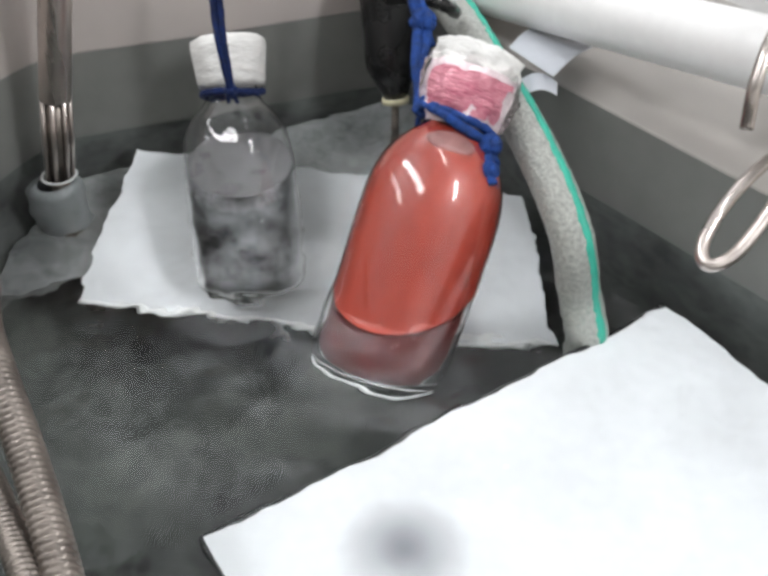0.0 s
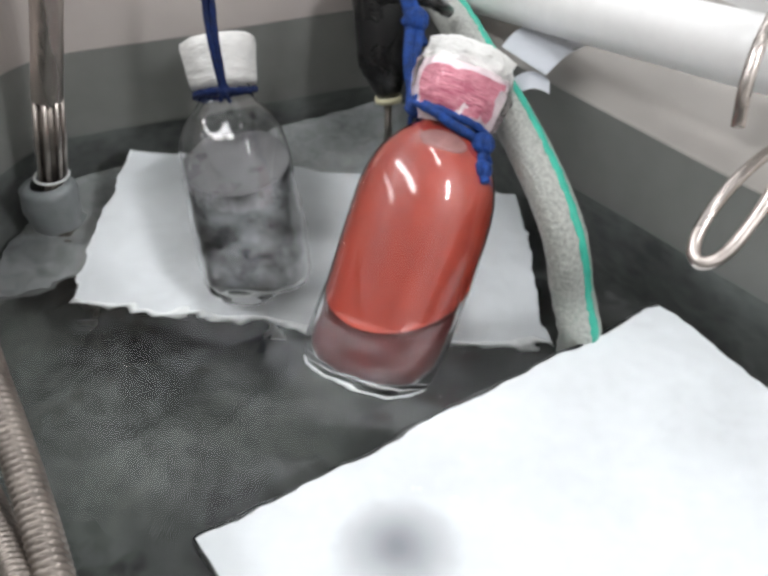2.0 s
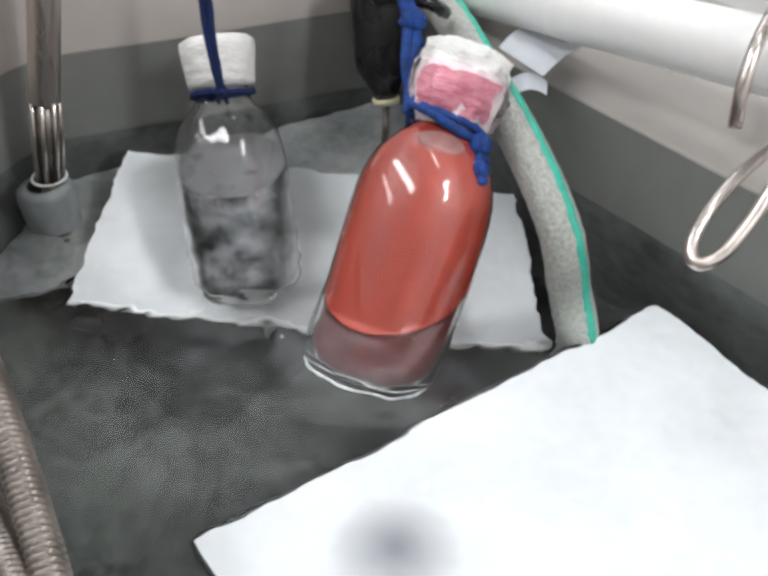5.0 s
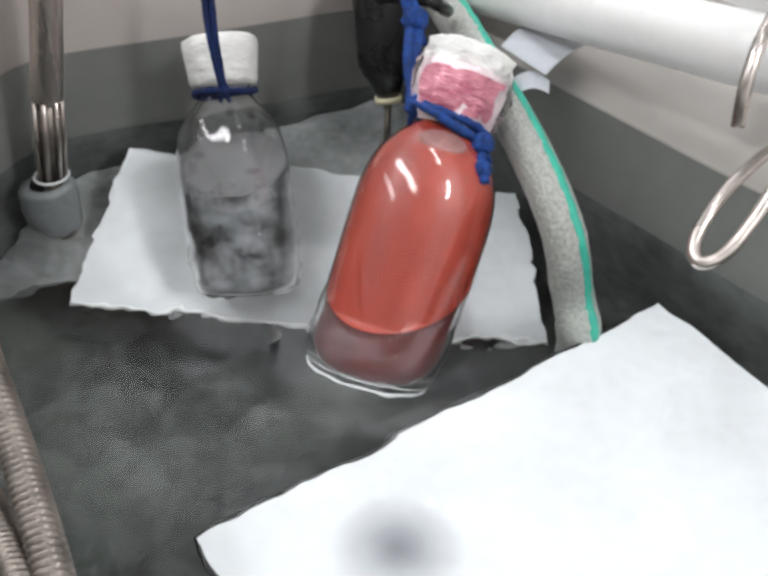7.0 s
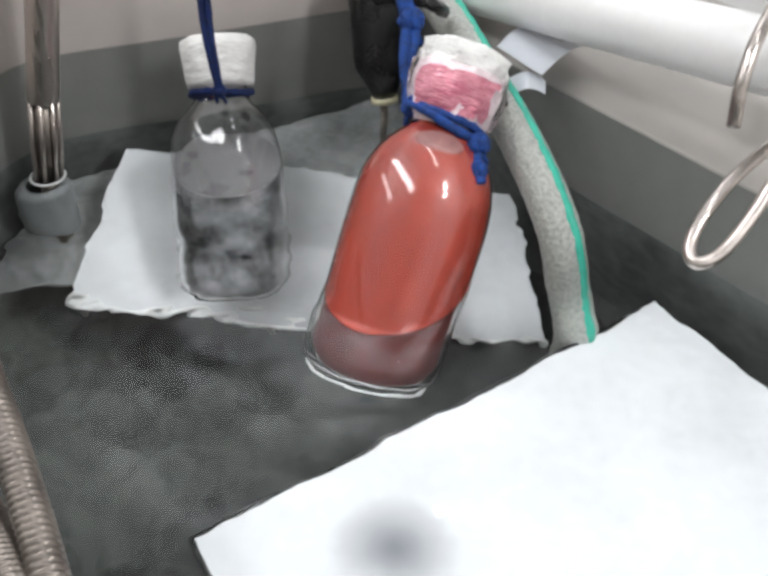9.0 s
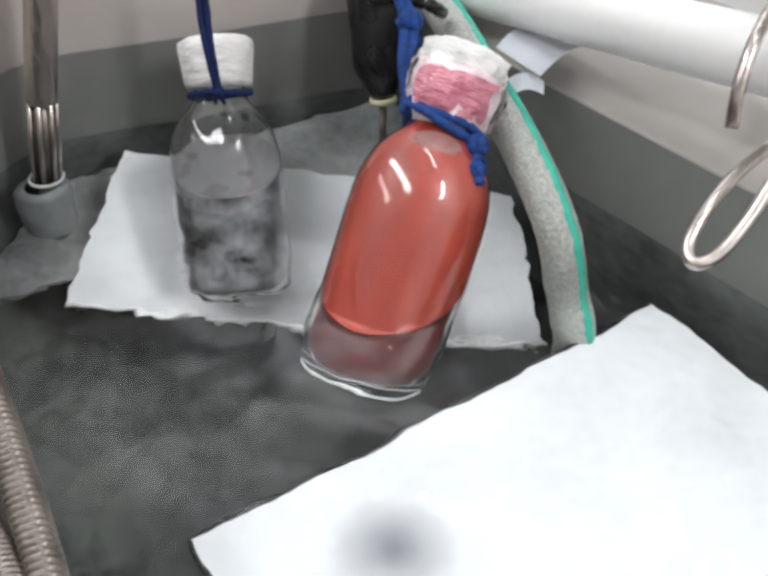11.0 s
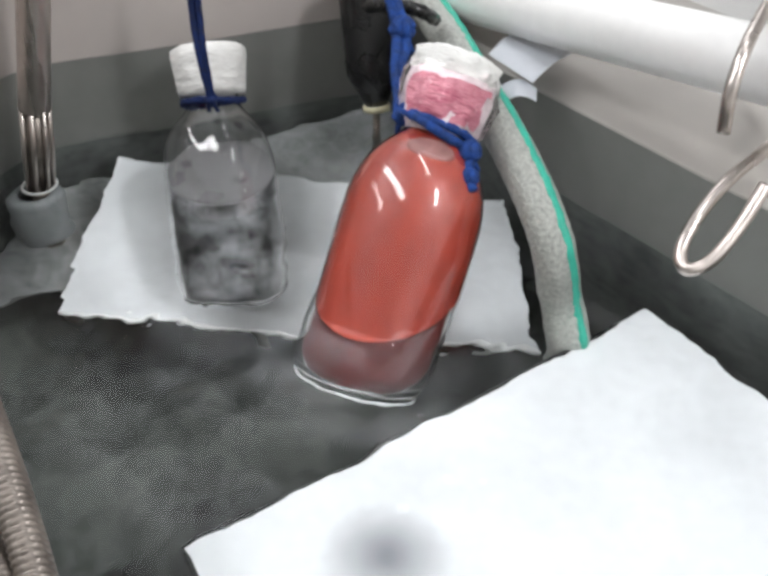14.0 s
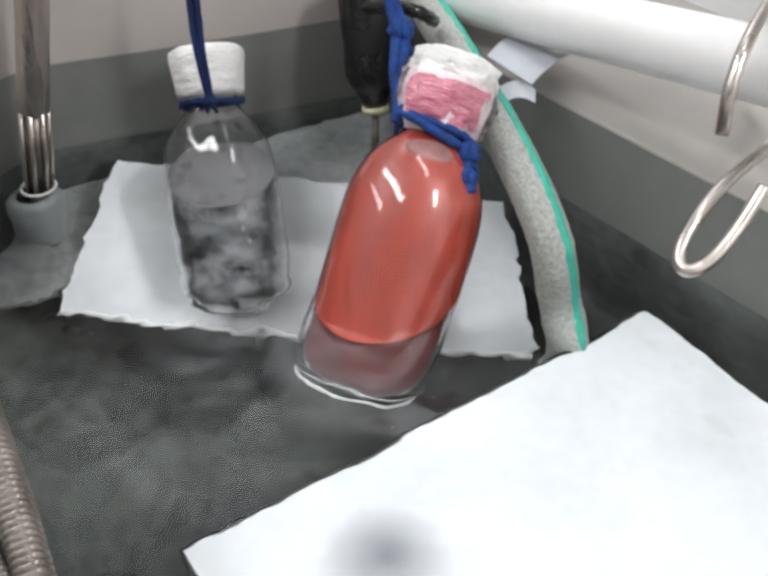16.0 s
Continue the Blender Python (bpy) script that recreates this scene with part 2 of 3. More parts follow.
back.sort(key=lambda p: math.atan2(p.y - 0.2, p.x))
far_side = [p + (p - CENTRE).normalized() * 0.02 for p in back]
strip = bmesh.new()
quads = [[strip.verts.new((p.x, p.y, z)) for p in pts] for pts, z in ((back, RIM + 0.0005), (back, RIM + 0.09), (far_side, RIM + 0.093), (far_side, RIM - 0.01))]
for a, b in zip(quads, quads[1:] + quads[:1]):
    for k in range(len(a) - 1):
        strip.faces.new((a[k], a[k + 1], b[k + 1], b[k]))
for k in (0, -1):
    strip.faces.new([q[k] for q in quads])
part("backsplash", strip, M["splash"], basin, "smooth beige upright splash guard", smooth=False)
part("cabinet_body", loft([(offset(ring2d, 0.16), -0.28), (offset(ring2d, 0.15), -1.0)]), M["rim"], basin)

# ---- water surface: one rippled sheet whose edges lie behind the basin's wall ----
def ripple(x, y):
    h = 0.0
    for k, (s, amp) in enumerate(((20, 0.0024), (46, 0.0008), (95, 0.0003), (170, 0.0002))):
        h += amp * noise.noise(Vector((x * s, y * s * 1.25, k * 7.3)))
    return h


def water_sheet():
    bm = bmesh.new()
    n = 420
    x0, x1, y0, y1 = -0.36, 0.39, -0.18, 0.70
    grid = [[bm.verts.new((x0 + (x1 - x0) * i / n, y0 + (y1 - y0) * j / n, 0)) for i in range(n + 1)] for j in range(n + 1)]
    for row in grid:
        for v in row:
            v.co.z = ripple(v.co.x, v.co.y)
    for j in range(n):
        for i in range(n):
            bm.faces.new((grid[j][i], grid[j][i + 1], grid[j + 1][i + 1], grid[j + 1][i]))
    return bm


def inside(p, poly):
    c = False
    for i in range(len(poly)):
        a, b = poly[i - 1], poly[i]
        if (a.y > p.y) != (b.y > p.y) and p.x < (b.x - a.x) * (p.y - a.y) / (b.y - a.y) + a.x:
            c = not c
    return c


bm = water_sheet()
margin = offset(ring2d, 0.03)
bmesh.ops.delete(bm, geom=[f for f in bm.faces if not inside(f.calc_center_median().xy, margin)], context="FACES")
water = tagged(link("water", bm, water_material(), sheet=True), "clear rippling water filling the steel bath", "water", kind="structure")
water.visible_shadow = False


# ---- submerged white plates on short legs ----
def plate(name, corners, z, thick, label, spot=None, lip=0.0, white=0.67, bead=False, trim=False):
    """A thin white tray from its four plan corners, with uneven edges, standing on four legs."""
    c = sum((Vector(q) for q in corners), Vector((0, 0))) / 4
    ob = empty(name, pose(c.x, c.y, BOTTOM), label, "plate", "white plates in the bath")
    front, rear = (z, z) if isinstance(z, float) else z
    y_front, y_rear = (corners[0][1] + corners[1][1]) / 2 - c.y, (corners[2][1] + corners[3][1]) / 2 - c.y
    top = lambda p: front + (rear - front) * (p.y - y_front) / (y_rear - y_front) - BOTTOM
    q = [Vector(p) - c for p in corners]
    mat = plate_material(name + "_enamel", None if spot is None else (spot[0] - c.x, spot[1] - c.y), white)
    edge = []
    for i in range(4):
        a, b = q[i], q[(i + 1) % 4]
        for k in range(28):
            p = a.lerp(b, k / 28)
            nrm = (b - a).normalized()
            nrm = Vector((nrm.y, -nrm.x))
            w = 0.0009 * noise.noise(Vector((p.x * 60, p.y * 60, i))) + 0.0004 * noise.noise(Vector((p.x * 190, p.y * 190, i + 5)))
            edge.append(p + nrm * w)
    bm = bmesh.new()
    inn = [p * 0.985 for p in edge]
    loops = [[bm.verts.new((p.x, p.y, top(p) + h + 0.0012 * noise.noise(Vector((p.x * 25, p.y * 25, 1))))) for p in pts] for pts, h in ((inn, 0), (edge, lip), (edge, -thick), (inn, -thick))]
    for a, b in zip(loops, loops[1:]):
        for i in range(len(a)):
            j = (i + 1) % len(a)
            bm.faces.new((a[i], a[j], b[j], b[i]))
    bm.faces.new(loops[0]), bm.faces.new(loops[-1][::-1])
    part("sheet", bm, mat, ob, smooth=False)
    if bead:
        part("front_edge", tube([Vector((p.x, p.y, top(p) + 0.0006)) for p in edge[:29]], 0.0022, 8, 0.0007), M["edge"], ob, "bright white rolled front edge")
    # black bead drawn along two edges of the plate
    if trim:
        part("dark_edge_line", tube([Vector((p.x, p.y, top(p) - 0.001)) for p in edge[84:] + edge[:29]], 0.0017, 8, 0.0005), M["black"], ob, "thin black line along two edges")
    for p in q:
        p = p * 0.2
        leg = lathe([(0, 0), (0.004, 0), (0.004, top(p) - thick), (0, top(p) - thick)], 10)
        g = part("leg", leg, M["chrome"], ob)
        g.matrix_basis = pose(p.x, p.y, 0)
    return ob


plate("far_plate", [(-0.199, 0.476), (0.110, 0.450), (0.093, 0.545), (-0.171, 0.578)], (-0.120, -0.035), 0.004,
      "tilted white enamelled plate with a bright front edge under water", lip=0.0006, white=0.80, bead=True)
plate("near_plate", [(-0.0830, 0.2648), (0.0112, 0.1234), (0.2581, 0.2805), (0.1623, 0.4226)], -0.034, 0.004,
      "white enamelled plate under water with a soft shadow painted in", (0.009, 0.259), trim=True)


# ---- bottles ----
def axis_pose(base, top, spin=0.0):
    b, t = Vector(base), Vector(top)
    return Matrix.Translation(b) @ (t - b).to_track_quat("Z", "Y").to_matrix().to_4x4() @ pose(0, 0, 0, 0, 0, spin)


def level(bm, m, height, below=True):
    """Flattens a filling to a horizontal surface at a height over the bottle's base."""
    up = m.to_3x3().inverted() @ Vector((0, 0, 1))
    for v in bm.verts:
        flat = (height - v.co.x * up.x - v.co.y * up.y) / up.z
        v.co.z = min(v.co.z, flat) if below else max(v.co.z, flat)
    return bm


def red_bottle(m):
    ob = empty("red_bottle", m, "glass bottle of opaque red liquid hanging by a blue cord", "bottle", "bottles in the bath")
    base_z = m.translation.z
    out = [(0, 0.003), (0.022, 0.001), (0.0295, 0.003), (0.0348, 0.0078), (0.0382, 0.0145), (0.0397, 0.024), (0.0397, 0.060), (0.0397, 0.110), (0.0394, 0.120), (0.0383, 0.1295), (0.0362, 0.138), (0.0331, 0.1455), (0.0290, 0.152), (0.0242, 0.1575), (0.0198, 0.162), (0.0174, 0.1655), (0.0168, 0.172), (0.0168, 0.197)]
    inn = [(r - 0.0008, z) for r, z in out[:5:-1]] + [(0.0385, 0.027), (0.0362, 0.0175), (0.0325, 0.0115), (0.027, 0.0075), (0, 0.0065)]
    part("glass_body", lathe(out + inn, 72), M["clear"], ob, "clear thick-bottomed glass body").visible_shadow = False
    fill = [(r - 0.0010, z) for r, z in out if 0.05 < z < 0.163]
    body = [(0, 0.02)] + [(0.0387, 0.02 + 0.008 * k) for k in range(10)] + fill[1:] + [(0.0150, 0.165), (0.0145, 0.172), (0, 0.172)]
    red_fill = level(lathe(body, 72), m, 0.001 - base_z, False)
    part("liquid", level(red_fill, m, 0.0760 - base_z), M["red"], ob, "opaque salmon-red liquid")
    # liquid below the waterline, its dulling by the water put into the colour
    lower_fill = [(0, 0.0080), (0.026, 0.0085), (0.0315, 0.0125), (0.0348, 0.0185)] + [(0.0363, 0.018 + 0.01 * k) for k in range(1, 10)] + [(0, 0.108)]
    part("dulled_liquid", level(lathe(lower_fill, 72), m, 0.0 - base_z), M["dulled_liquid"], ob, "red liquid below the waterline, darkened for the water's dulling")
    part("stopper", lathe([(0, 0.196), (0.0215, 0.196), (0.0232, 0.199), (0.0240, 0.203), (0.0228, 0.209), (0.017, 0.2125), (0, 0.2140)], 64, 0.005), M["tape"], ob, "white cotton and tape top")
    part("neck_wrap", lathe([(0.0176, 0.165), (0.0215, 0.170), (0.0232, 0.182), (0.0238, 0.191), (0.0228, 0.198), (0.018, 0.200)], 64, 0.0034), M["palefilm"], ob, "white crumpled film wrapped round the neck")
    near = m.to_3x3().inverted() @ Vector((-0.05, -0.8, 0.55))
    mid = math.atan2(near.y, near.x)
    patch = lathe([(0.0222, 0.1715), (0.0242, 0.176), (0.0250, 0.184), (0.0250, 0.191), (0.0240, 0.1945)], 90, 0.0034)
    turn = lambda f: (math.atan2(f.calc_center_median().y, f.calc_center_median().x) - mid + math.pi) % (2 * math.pi) - math.pi
    bmesh.ops.delete(patch, geom=[f for f in patch.faces if abs(turn(f)) > 1.0 + 0.3 * noise.noise(f.calc_center_median() * 250)], context="FACES")
    part("stained_paper", patch, M["pinktape"], ob, "pink-stained crinkled paper", sheet=True)
    part("loose_film", lathe([(0.0215, 0.169), (0.0262, 0.176), (0.0276, 0.187), (0.0268, 0.196), (0.0235, 0.203)], 72, 0.0060), M["film"], ob, "loose crinkled clear film").visible_shadow = False
    bubble = bmesh.new()
    bmesh.ops.create_icosphere(bubble, subdivisions=3, radius=1)
    out_dir = Vector((near.x, near.y, 0)).normalized()
    across = Vector((-out_dir.y, out_dir.x, 0))
    for v in bubble.verts:
        v.co = out_dir * (0.0240 + 0.0032 * v.co.x) + across * 0.0135 * v.co.y + Vector((0, 0, 0.1545)) + (Vector((0, 0, 1)) - 0.75 * out_dir) * 0.0062 * v.co.z
    part("air_bubble", bubble, M["bubble"], ob, "pale air bubble under the glass")
    # added ring, its white stands for light caught in the thick base
    foot = [Vector((0.0342 * math.cos(a), 0.0342 * math.sin(a), 0.0068)) for a in np.linspace(0, 2 * math.pi, 60)]
    part("base_glint", tube(foot, 0.0011, 8, 0.0004), M["pale_ring"], ob, "white ring painting the light caught in the glass base")
    side = m.to_3x3().inverted() @ Vector((-1, 0, 0))
    slant = lambda a: 0.0045 * (side.x * math.cos(a) + side.y * math.sin(a))
    ring = [Vector((0.0215 * math.cos(a), 0.0215 * math.sin(a), 0.1665 + slant(a) + 0.0015 * math.sin(2 * a))) for a in np.linspace(0, 2 * math.pi, 40)]
    ring_b = [Vector((0.021 * math.cos(a), 0.021 * math.sin(a), 0.1705 + slant(a) + 0.001 * math.sin(3 * a))) for a in np.linspace(0, 2 * math.pi, 40)]
    part("cord_loop", join(tube(ring, 0.0028, 8, 0.0006), tube(ring_b, 0.0025, 8, 0.0006)), M["cord"], ob, "blue cord wound round the neck")
    return ob


def clear_bottle(m):
    ob = empty("clear_bottle", m, "clear bottle of cloudy liquid hanging by a blue cord", "bottle", "bottles in the bath")
    base_z = m.translation.z
    out = [(0, 0.004), (0.021, 0.002), (0.027, 0.0), (0.0318, 0.003), (0.0342, 0.0085), (0.0352, 0.016), (0.0357, 0.040), (0.0357, 0.066), (0.0357, 0.100), (0.0355, 0.112), (0.0345, 0.121), (0.0325, 0.129), (0.0292, 0.136), (0.0248, 0.142), (0.0200, 0.147), (0.0170, 0.152), (0.0160, 0.158), (0.0160, 0.172)]
    inn = [(r - 0.0009, z + (0.0012 if z < 0.01 else 0)) for r, z in out[::-1] if r > 0] + [(0, 0.0062)]
    part("plastic_body", lathe(out + inn, 84, 0.0, (0.112, 0.156, 0.0012)), M["clear"], ob, "clear thin plastic body").visible_shadow = False
    fill = [(0, 0.0064), (0.020, 0.0062), (0.0295, 0.0062), (0.0322, 0.0098), (0.0336, 0.017)] + [(0.0340, 0.020 + 0.01 * k) for k in range(8)] + [(0.0341, 0.103), (0.0341, 0.112), (0.0330, 0.121), (0, 0.121)]
    part("liquid", level(lathe(fill, 64), m, 0.0075 - base_z), M["cloudy"], ob, "cloudy grey liquid with the ripples' dark mottle painted in")
    skin = lathe([(0, 0.13), (0.012, 0.13), (0.024, 0.13), (0.0338, 0.13)], 64)
    part("liquid_surface", level(skin, m, 0.008 - base_z), M["surface_grey"], ob, "smooth pale grey surface of the liquid")
    part("cap", lathe([(0, 0.1585), (0.0200, 0.1585), (0.0214, 0.162), (0.0222, 0.173), (0.0238, 0.183), (0.0232, 0.1875), (0.019, 0.190), (0, 0.1905)], 48, 0.0014), M["tape"], ob, "white tape-wrapped cap")
    ring = [Vector((0.0190 * math.cos(a), 0.0190 * math.sin(a), 0.1545 + 0.001 * math.sin(2 * a))) for a in np.linspace(0, 2 * math.pi, 40)]
    part("cord_loop", tube(ring, 0.0023, 8, 0.0008), M["navy"], ob, "blue cord round the neck")
    return ob


RED_BASE, RED_TOP = (-0.0095, 0.3786, -0.0593), (0.0405, 0.4736, 0.0687)
LEFT_BASE, LEFT_TOP = (-0.0840, 0.473, -0.086), (-0.0965, 0.555, 0.044)
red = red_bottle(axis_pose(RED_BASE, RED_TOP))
left = clear_bottle(axis_pose(LEFT_BASE, LEFT_TOP))


def cord_thing(name, lines, radius, label, knots=(), dye="cord"):
    ob = empty(name, pose(0, 0, 0), label, "cord", "blue cords")
    for ln in lines:
        part("strand", tube(spline(ln, 10), radius, 8, 0.0004), M[dye], ob)
    for k, s in knots:
        loops = []
        for n_turn in range(4):
            tilt = Euler((1.3 * n_turn + 0.4, 0.9 * n_turn, 0.7 * n_turn)).to_matrix()
            line = [Vector(k) + tilt @ Vector((s * 0.62 * math.cos(a), s * 0.5 * math.sin(a), s * 0.2 * math.sin(2 * a))) for a in np.linspace(0, 2 * math.pi, 26)]
            loops.append(tube(line, s * 0.36, 8, 0.0004))
        for tail in (Vector((0.5, 0.1, -1.4)), Vector((-0.5, -0.3, -1.2))):
            loops.append(tube([Vector(k), Vector(k) + tail * s * 0.8, Vector(k) + tail * s * 1.2 + Vector((0.001, 0, -0.001))], s * 0.26, 8, 0.0004))
        part("knot", join(*loops), M[dye], ob)
    return ob

# ---- cords, pipe, hoses and fittings ----
cord_thing("hanging_cord", [[(-0.0926, 0.5315, 0.0571), (-0.0946, 0.5336, 0.0890), (-0.0956, 0.5407, 0.1126), (-0.0956, 0.5428, 0.1465)], [(-0.0935, 0.5304, 0.0581), (-0.0976, 0.5336, 0.0890), (-0.0997, 0.5407, 0.1126), (-0.0987, 0.5428, 0.1465)]], 0.0021, "doubled dark blue cord holding the clear bottle", [((-0.0935, 0.5315, 0.0591), 0.0045)], "navy")
cord_thing("tied_cord", [[(0.0195, 0.4813, 0.0746), (0.0205, 0.5039, 0.0879), (0.0246, 0.5274, 0.1012), (0.0184, 0.5428, 0.1186), (0.0154, 0.5499, 0.1432)], [(0.0215, 0.4854, 0.0746), (0.0184, 0.5059, 0.0899), (0.0195, 0.5305, 0.1043), (0.0154, 0.5428, 0.1186), (0.0113, 0.5499, 0.1432)], [(0.0584, 0.4619, 0.0705), (0.0584, 0.4516, 0.0653), (0.0543, 0.4434, 0.0612), (0.0584, 0.4342, 0.0561)]], 0.0033, "knotted bright blue cord holding the red bottle", [((0.0574, 0.4537, 0.0684), 0.0072), ((0.0215, 0.4803, 0.0756), 0.0062), ((0.0563, 0.4404, 0.0602), 0.006), ((0.0225, 0.5305, 0.1043), 0.0085)])

pipe = empty("white_pipe", pose(0, 0, 0), "thick white plastic pipe lying across the bath", "pipe")
part("pipe_wall", tube([Vector(a).lerp(Vector(b), k / 14) for a, b in [((0.2409, 0.3822, 0.1378), (0.0335, 0.6668, 0.0792))] for k in range(15)], 0.0189, 40), M["pvc"], pipe)

hook = empty("wire_hook", pose(0, 0, 0), "bent shiny steel wire hook hung over the pipe", "hook")
WIRE = spline([(0.1683, 0.3934, 0.1146), (0.1693, 0.3990, 0.1360), (0.1804, 0.4185, 0.1518), (0.2083, 0.4641, 0.1490), (0.2446, 0.4966, 0.1155), (0.2399, 0.4659, 0.0932), (0.2130, 0.4287, 0.0913), (0.1814, 0.3999, 0.0867), (0.1618, 0.3804, 0.0783), (0.1507, 0.3655, 0.0681), (0.1516, 0.3562, 0.0634), (0.1628, 0.3581, 0.0662), (0.1767, 0.3683, 0.0783), (0.1897, 0.3813, 0.0932)], 14)
part("hanger", tube(WIRE[:64], 0.00335, 16), M["chrome"], hook, "short straight end over the pipe")
part("loop", tube(WIRE[63:], 0.00335, 16), M["chrome"], hook, "long bent wire loop")

probe = empty("steel_tube", pose(0, 0, 0), "upright slotted stainless steel tube standing in the water", "tube")
TA, TB, TC = Vector((-0.1800, 0.5285, 0.1510)), Vector((-0.2006, 0.5285, 0.0557)), Vector((-0.2100, 0.5285, -0.004))
part("sleeve", tube([TB.lerp(TA, k / 160) for k in range(161)], 0.0094, 40, section=lambda a, s: 1 + 0.035 * math.sin(a * 8 + s * 1700) * math.sin(a * 8 - s * 1700)), M["chrome"], probe, "braided steel sleeve")
for k in range(7):
    a = 2 * math.pi * k / 7 + 0.25
    o = Vector((math.cos(a), math.sin(a), 0)) * 0.0083
    part("prong", tube([TB + o, TB.lerp(TC, 0.5) + o * 1.06, TC + o * 0.95], 0.0016, 8), M["chrome"], probe, "bright steel prong")
part("core", tube([TB, TC], 0.0066, 24), M["braid"], probe, "dark grooved inner rod")
# pale ring and grey cup added for the tube's bent image in water
ringline = [TC + Vector((0.0108 * math.cos(a), 0.0108 * math.sin(a), 0.0035)) for a in np.linspace(0, 2 * math.pi, 36)]
part("waterline_ring", tube(ringline, 0.0011, 8), M["pale_ring"], probe, "pale ring standing in for the tube's image at the waterline")
cup = lathe([(0, 0.0), (0.0172, 0.0), (0.0182, 0.003), (0.0182, 0.048), (0.0165, 0.052), (0.0118, 0.055), (0.0108, 0.055)], 36)
part("refraction_cup", cup, M["milky"], probe, "grey cup standing in for the tube's refracted image").matrix_basis = pose(TC.x - 0.003, TC.y - 0.004, -0.062)
part("rod", tube([TC, Vector((TC.x, TC.y, BOTTOM))], 0.006, 16), M["braid"], probe, "dark steel rod")

grip = empty("black_holder", pose(0, 0, 0), "glossy black plastic holder with an ivory tip", "holder")
GA, GB = Vector((0.0010, 0.6198, 0.0987)), Vector((0.0078, 0.5975, 0.0182))
part("grip_body", tube([GB.lerp(GA, k / 16) for k in range(17)], 0.0135, 20, section=lambda a, s: (0.62 + 2.1 * min(s, 0.022) / 0.055 if s < 0.045 else 1.46) * (0.93 + 0.07 * math.cos(2 * a))), M["black"], grip)
part("tip", tube([GB + (GB - GA).normalized() * 0.004, GB], 0.0095, 20), M["ivory"], grip, "ivory plastic tip")
part("stem", tube([GB, Vector((GB.x, GB.y, BOTTOM))], 0.0025, 10), M["braid"], grip, "thin dark steel stem")
part("cable_tie", tube(spline([(0.0019, 0.5762, 0.0987), (0.0194, 0.5577, 0.1074), (0.0359, 0.5548, 0.1036), (0.0446, 0.5704, 0.0919)], 6), 0.0042, 10, 0.001), M["black"], grip, "black rubber cable tie")

hose = empty("water_hose", pose(0, 0, 0), "milky braided hose with a green stripe running into the water", "hose")
HOSE = spline([(0.0228, 0.6745, 0.0877), (0.0466, 0.6042, 0.0782), (0.0608, 0.5510, 0.0735), (0.0750, 0.5054, 0.0640), (0.0893, 0.4579, 0.0516), (0.1016, 0.4227, 0.0307), (0.1100, 0.4150, -0.0100), (0.1140, 0.4020, -0.0400), (0.1170, 0.4150, -0.0910)], 14)
part("hose_wall", tube(HOSE, 0.0122, 28, 0.0004), M["hose"], hose, "milky fabric-braided wall")
stripe_line = []
for k, q in enumerate(HOSE):
    along = (HOSE[min(k + 1, len(HOSE) - 1)] - HOSE[max(k - 1, 0)]).normalized()
    out = Vector((0.55, -0.62, 0.55))
    stripe_line.append(q + (out - along * out.dot(along)).normalized() * 0.0098)
part("stripe", tube(stripe_line, 0.0036, 10, 0.0010), M["stripe"], hose, "turquoise green stripe")

flex = empty("braided_hose", pose(0, 0, 0), "flexible braided stainless steel hose over the bath", "hose")
FLEX = spline([(-0.312, 0.454, 0.111), (-0.185, 0.342, 0.102), (-0.147, 0.264, 0.102), (-0.121, 0.216, 0.092), (-0.101, 0.176, 0.083), (-0.082, 0.132, 0.069)], 120)
part("braid", tube(FLEX[:560], 0.0062, 36, section=lambda a, s: 1 + 0.065 * math.sin(a * 4 + s * 2300) + 0.03 * math.sin(a * 4 - s * 2300)), M["braid"], flex)
part("end_sleeve", tube(FLEX[558::6], 0.0059, 28), M["braid"], flex, "smooth crimped steel end sleeve")
FLEX2 = spline([(-0.281, 0.430, 0.082), (-0.200, 0.320, 0.076), (-0.157, 0.245, 0.080), (-0.129, 0.203, 0.077), (-0.107, 0.167, 0.081), (-0.089, 0.132, 0.069)], 120)
flex2 = empty("braided_hose", pose(0, 0, 0), "second flexible braided steel hose over the bath", "hose")
part("braid", tube(FLEX2, 0.0055, 36, section=lambda a, s: 1 + 0.065 * math.sin(a * 4 + s * 2300) + 0.03 * math.sin(a * 4 - s * 2300)), M["braid"], flex2)


def bent_sheet(corners, bend):
    """A thin bent sheet between four corners."""
    a, b, c, e = (Vector(q) for q in corners)
    bm = bmesh.new()
    n = 12
    rows = [[bm.verts.new(a.lerp(b, i / n).lerp(e.lerp(c, i / n), j / n) + Vector((0, 0, bend * math.sin(math.pi * j / n)))) for i in range(n + 1)] for j in range(n + 1)]
    for j in range(n):
        for i in range(n):
            bm.faces.new((rows[j][i], rows[j][i + 1], rows[j + 1][i + 1], rows[j + 1][i]))
    bmesh.ops.solidify(bm, geom=bm.faces[:], thickness=0.0012)
    return bm


tagob = empty("plastic_wrapper", pose(0, 0, 0), "folded translucent white plastic sheet on the deck's edge", "sheet")
part("upper_fold", bent_sheet([(0.0739, 0.5328, 0.0869), (0.0979, 0.5088, 0.0802), (0.1286, 0.5510, 0.0782), (0.0989, 0.5904, 0.0734)], 0.003), M["tag"], tagob)
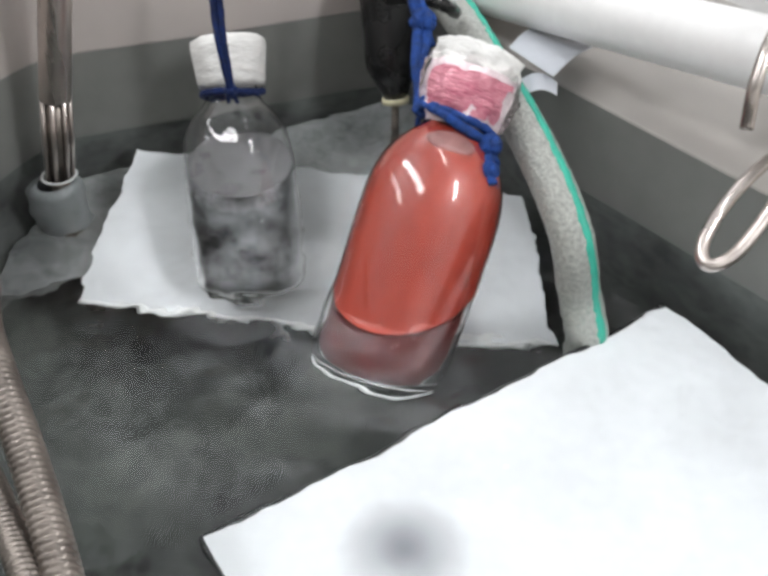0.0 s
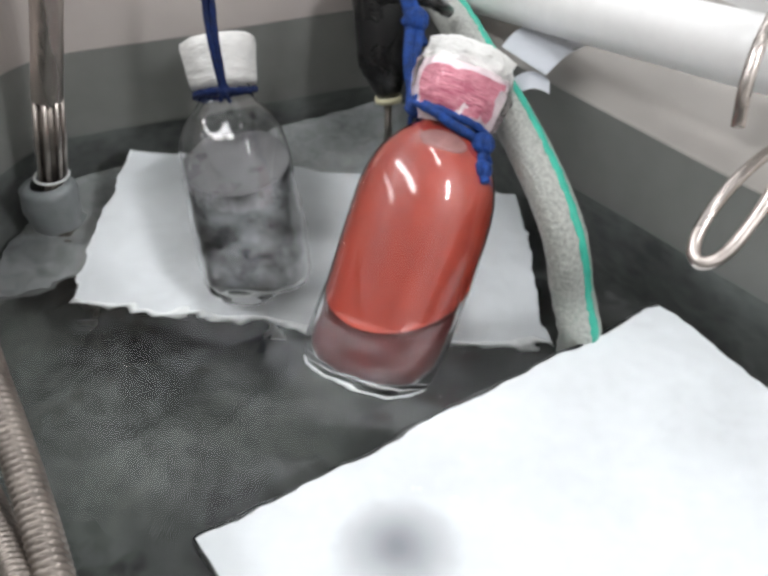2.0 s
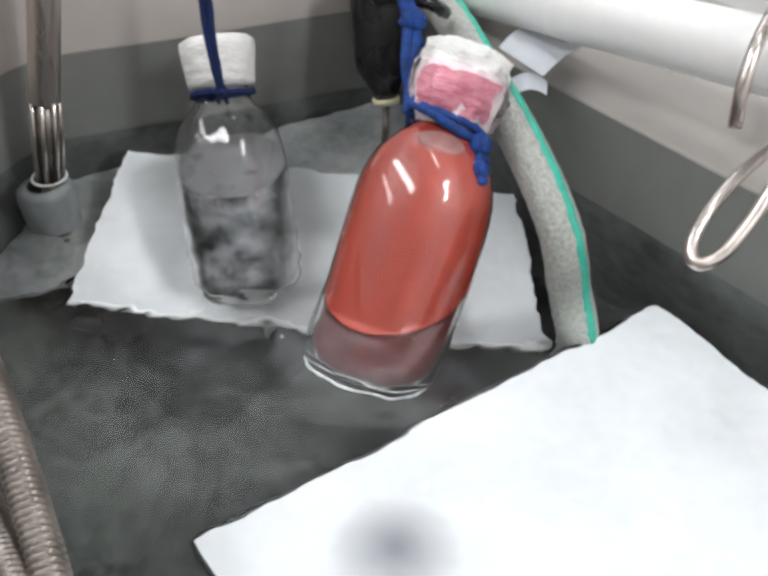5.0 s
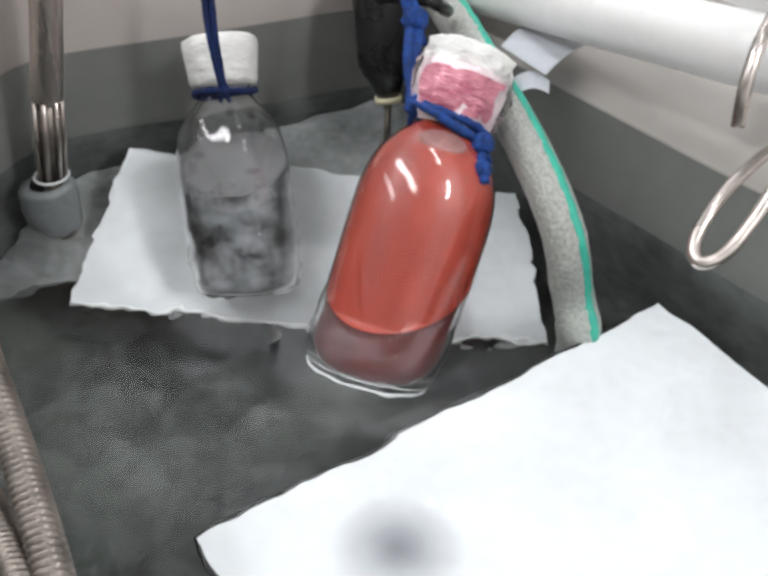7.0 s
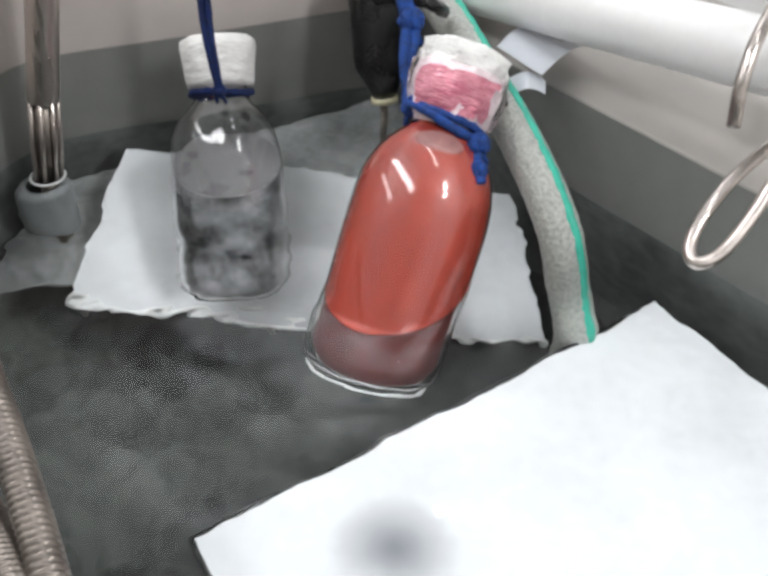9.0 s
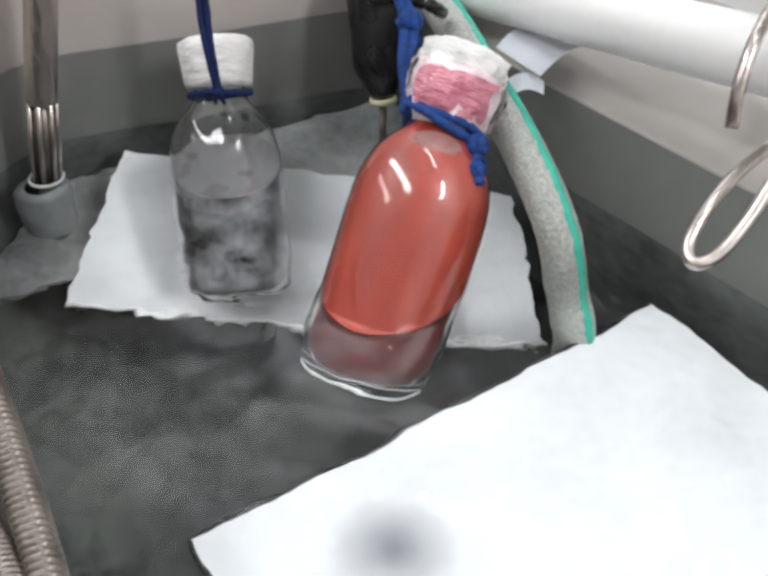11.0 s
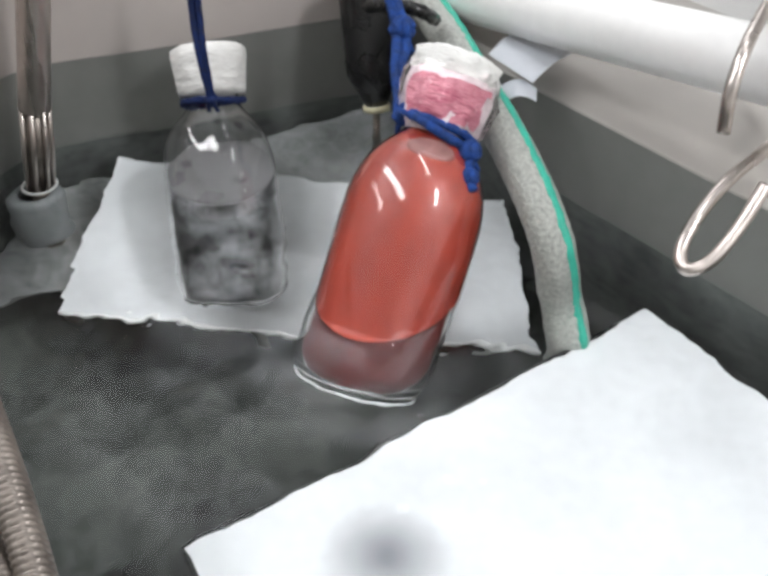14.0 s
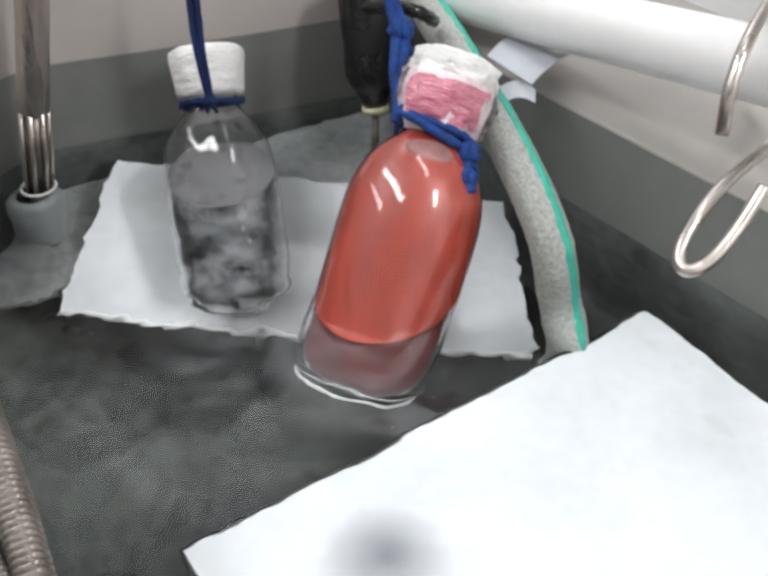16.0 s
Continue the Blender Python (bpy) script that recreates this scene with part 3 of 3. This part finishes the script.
part("lower_fold", bent_sheet([(0.0798, 0.5232, 0.0699), (0.0769, 0.5021, 0.0670), (0.1000, 0.5021, 0.0718), (0.1019, 0.5146, 0.0737)], 0.006), M["tag"], tagob)


# ---- what moves ----
def motions():
    r0, l0 = axis_pose(RED_BASE, RED_TOP), axis_pose(LEFT_BASE, LEFT_TOP)
    red_sway = [(0, 0, 0), (0.5, 1, -1), (1, -1, 2), (1.5, 0, 0), (2, 0, 1), (2.5, -1, 3), (3, 0, 0), (3.5, 1.2, 0), (4, 0, 1), (4.8, 1, 0), (5.6, -1, 1), (6.5, -1.2, 1.5), (7, 0.2, -0.5), (7.5, -0.5, 1.5), (8, 1, -1), (8.5, -0.6, 1.5),
                (9, 1.2, -1.5), (9.8, 0, 0.5), (10.6, 0.6, -0.5), (11.5, -1, 1), (12, 1.4, -0.8), (12.5, 0.8, 0), (13, 1, 0), (13.5, 0.8, 0.3), (14, 0.8, 0), (14.5, 0.7, 0), (15, 0.8, 0), (15.5, 0.5, 0.3), (16, 0.7, -0.2)]
    left_sway = [(0, 0), (0.5, 0.2), (1, -0.8), (1.5, 1.2), (2, 3.0), (2.5, 0.8), (3, 2.4), (3.5, 3.4), (4, 0.2), (4.8, 1.5), (5.6, -1), (6.5, -0.8), (7, 0.6), (7.5, -0.6), (8, 0.2), (8.5, -1.4), (9, -1.2), (9.8, 0.8), (10.6, -0.6),
                 (11.5, -0.6), (12, 0), (12.5, 0.8), (13, 0.4), (13.5, -0.4), (14, 0), (14.5, -1.4), (15, -1.6), (15.5, 1.4), (16, 1.0)]
    piv_r, piv_l = pose(0, 0, 0.167), pose(0, 0, 0.154)
    walk(red, [(t, r0 @ piv_r @ pose(0, 0, 0, 0.35 * b, 0.5 * a, 0) @ piv_r.inverted()) for t, a, b in red_sway])
    walk(left, [(t, l0 @ piv_l @ pose(0, 0, 0, 0.2 * a, 1.1 * a, 0) @ piv_l.inverted()) for t, a in left_sway])
    rows = []
    for k in range(65):
        t = k * 0.25
        rows.append((t, pose(0.008 * math.sin(2.9 * t) + 0.004 * math.sin(7.1 * t), 0.008 * math.cos(2.3 * t + 1) + 0.004 * math.sin(6.3 * t), 0.0004 * math.sin(5 * t))))
    walk(water, rows)


motions()
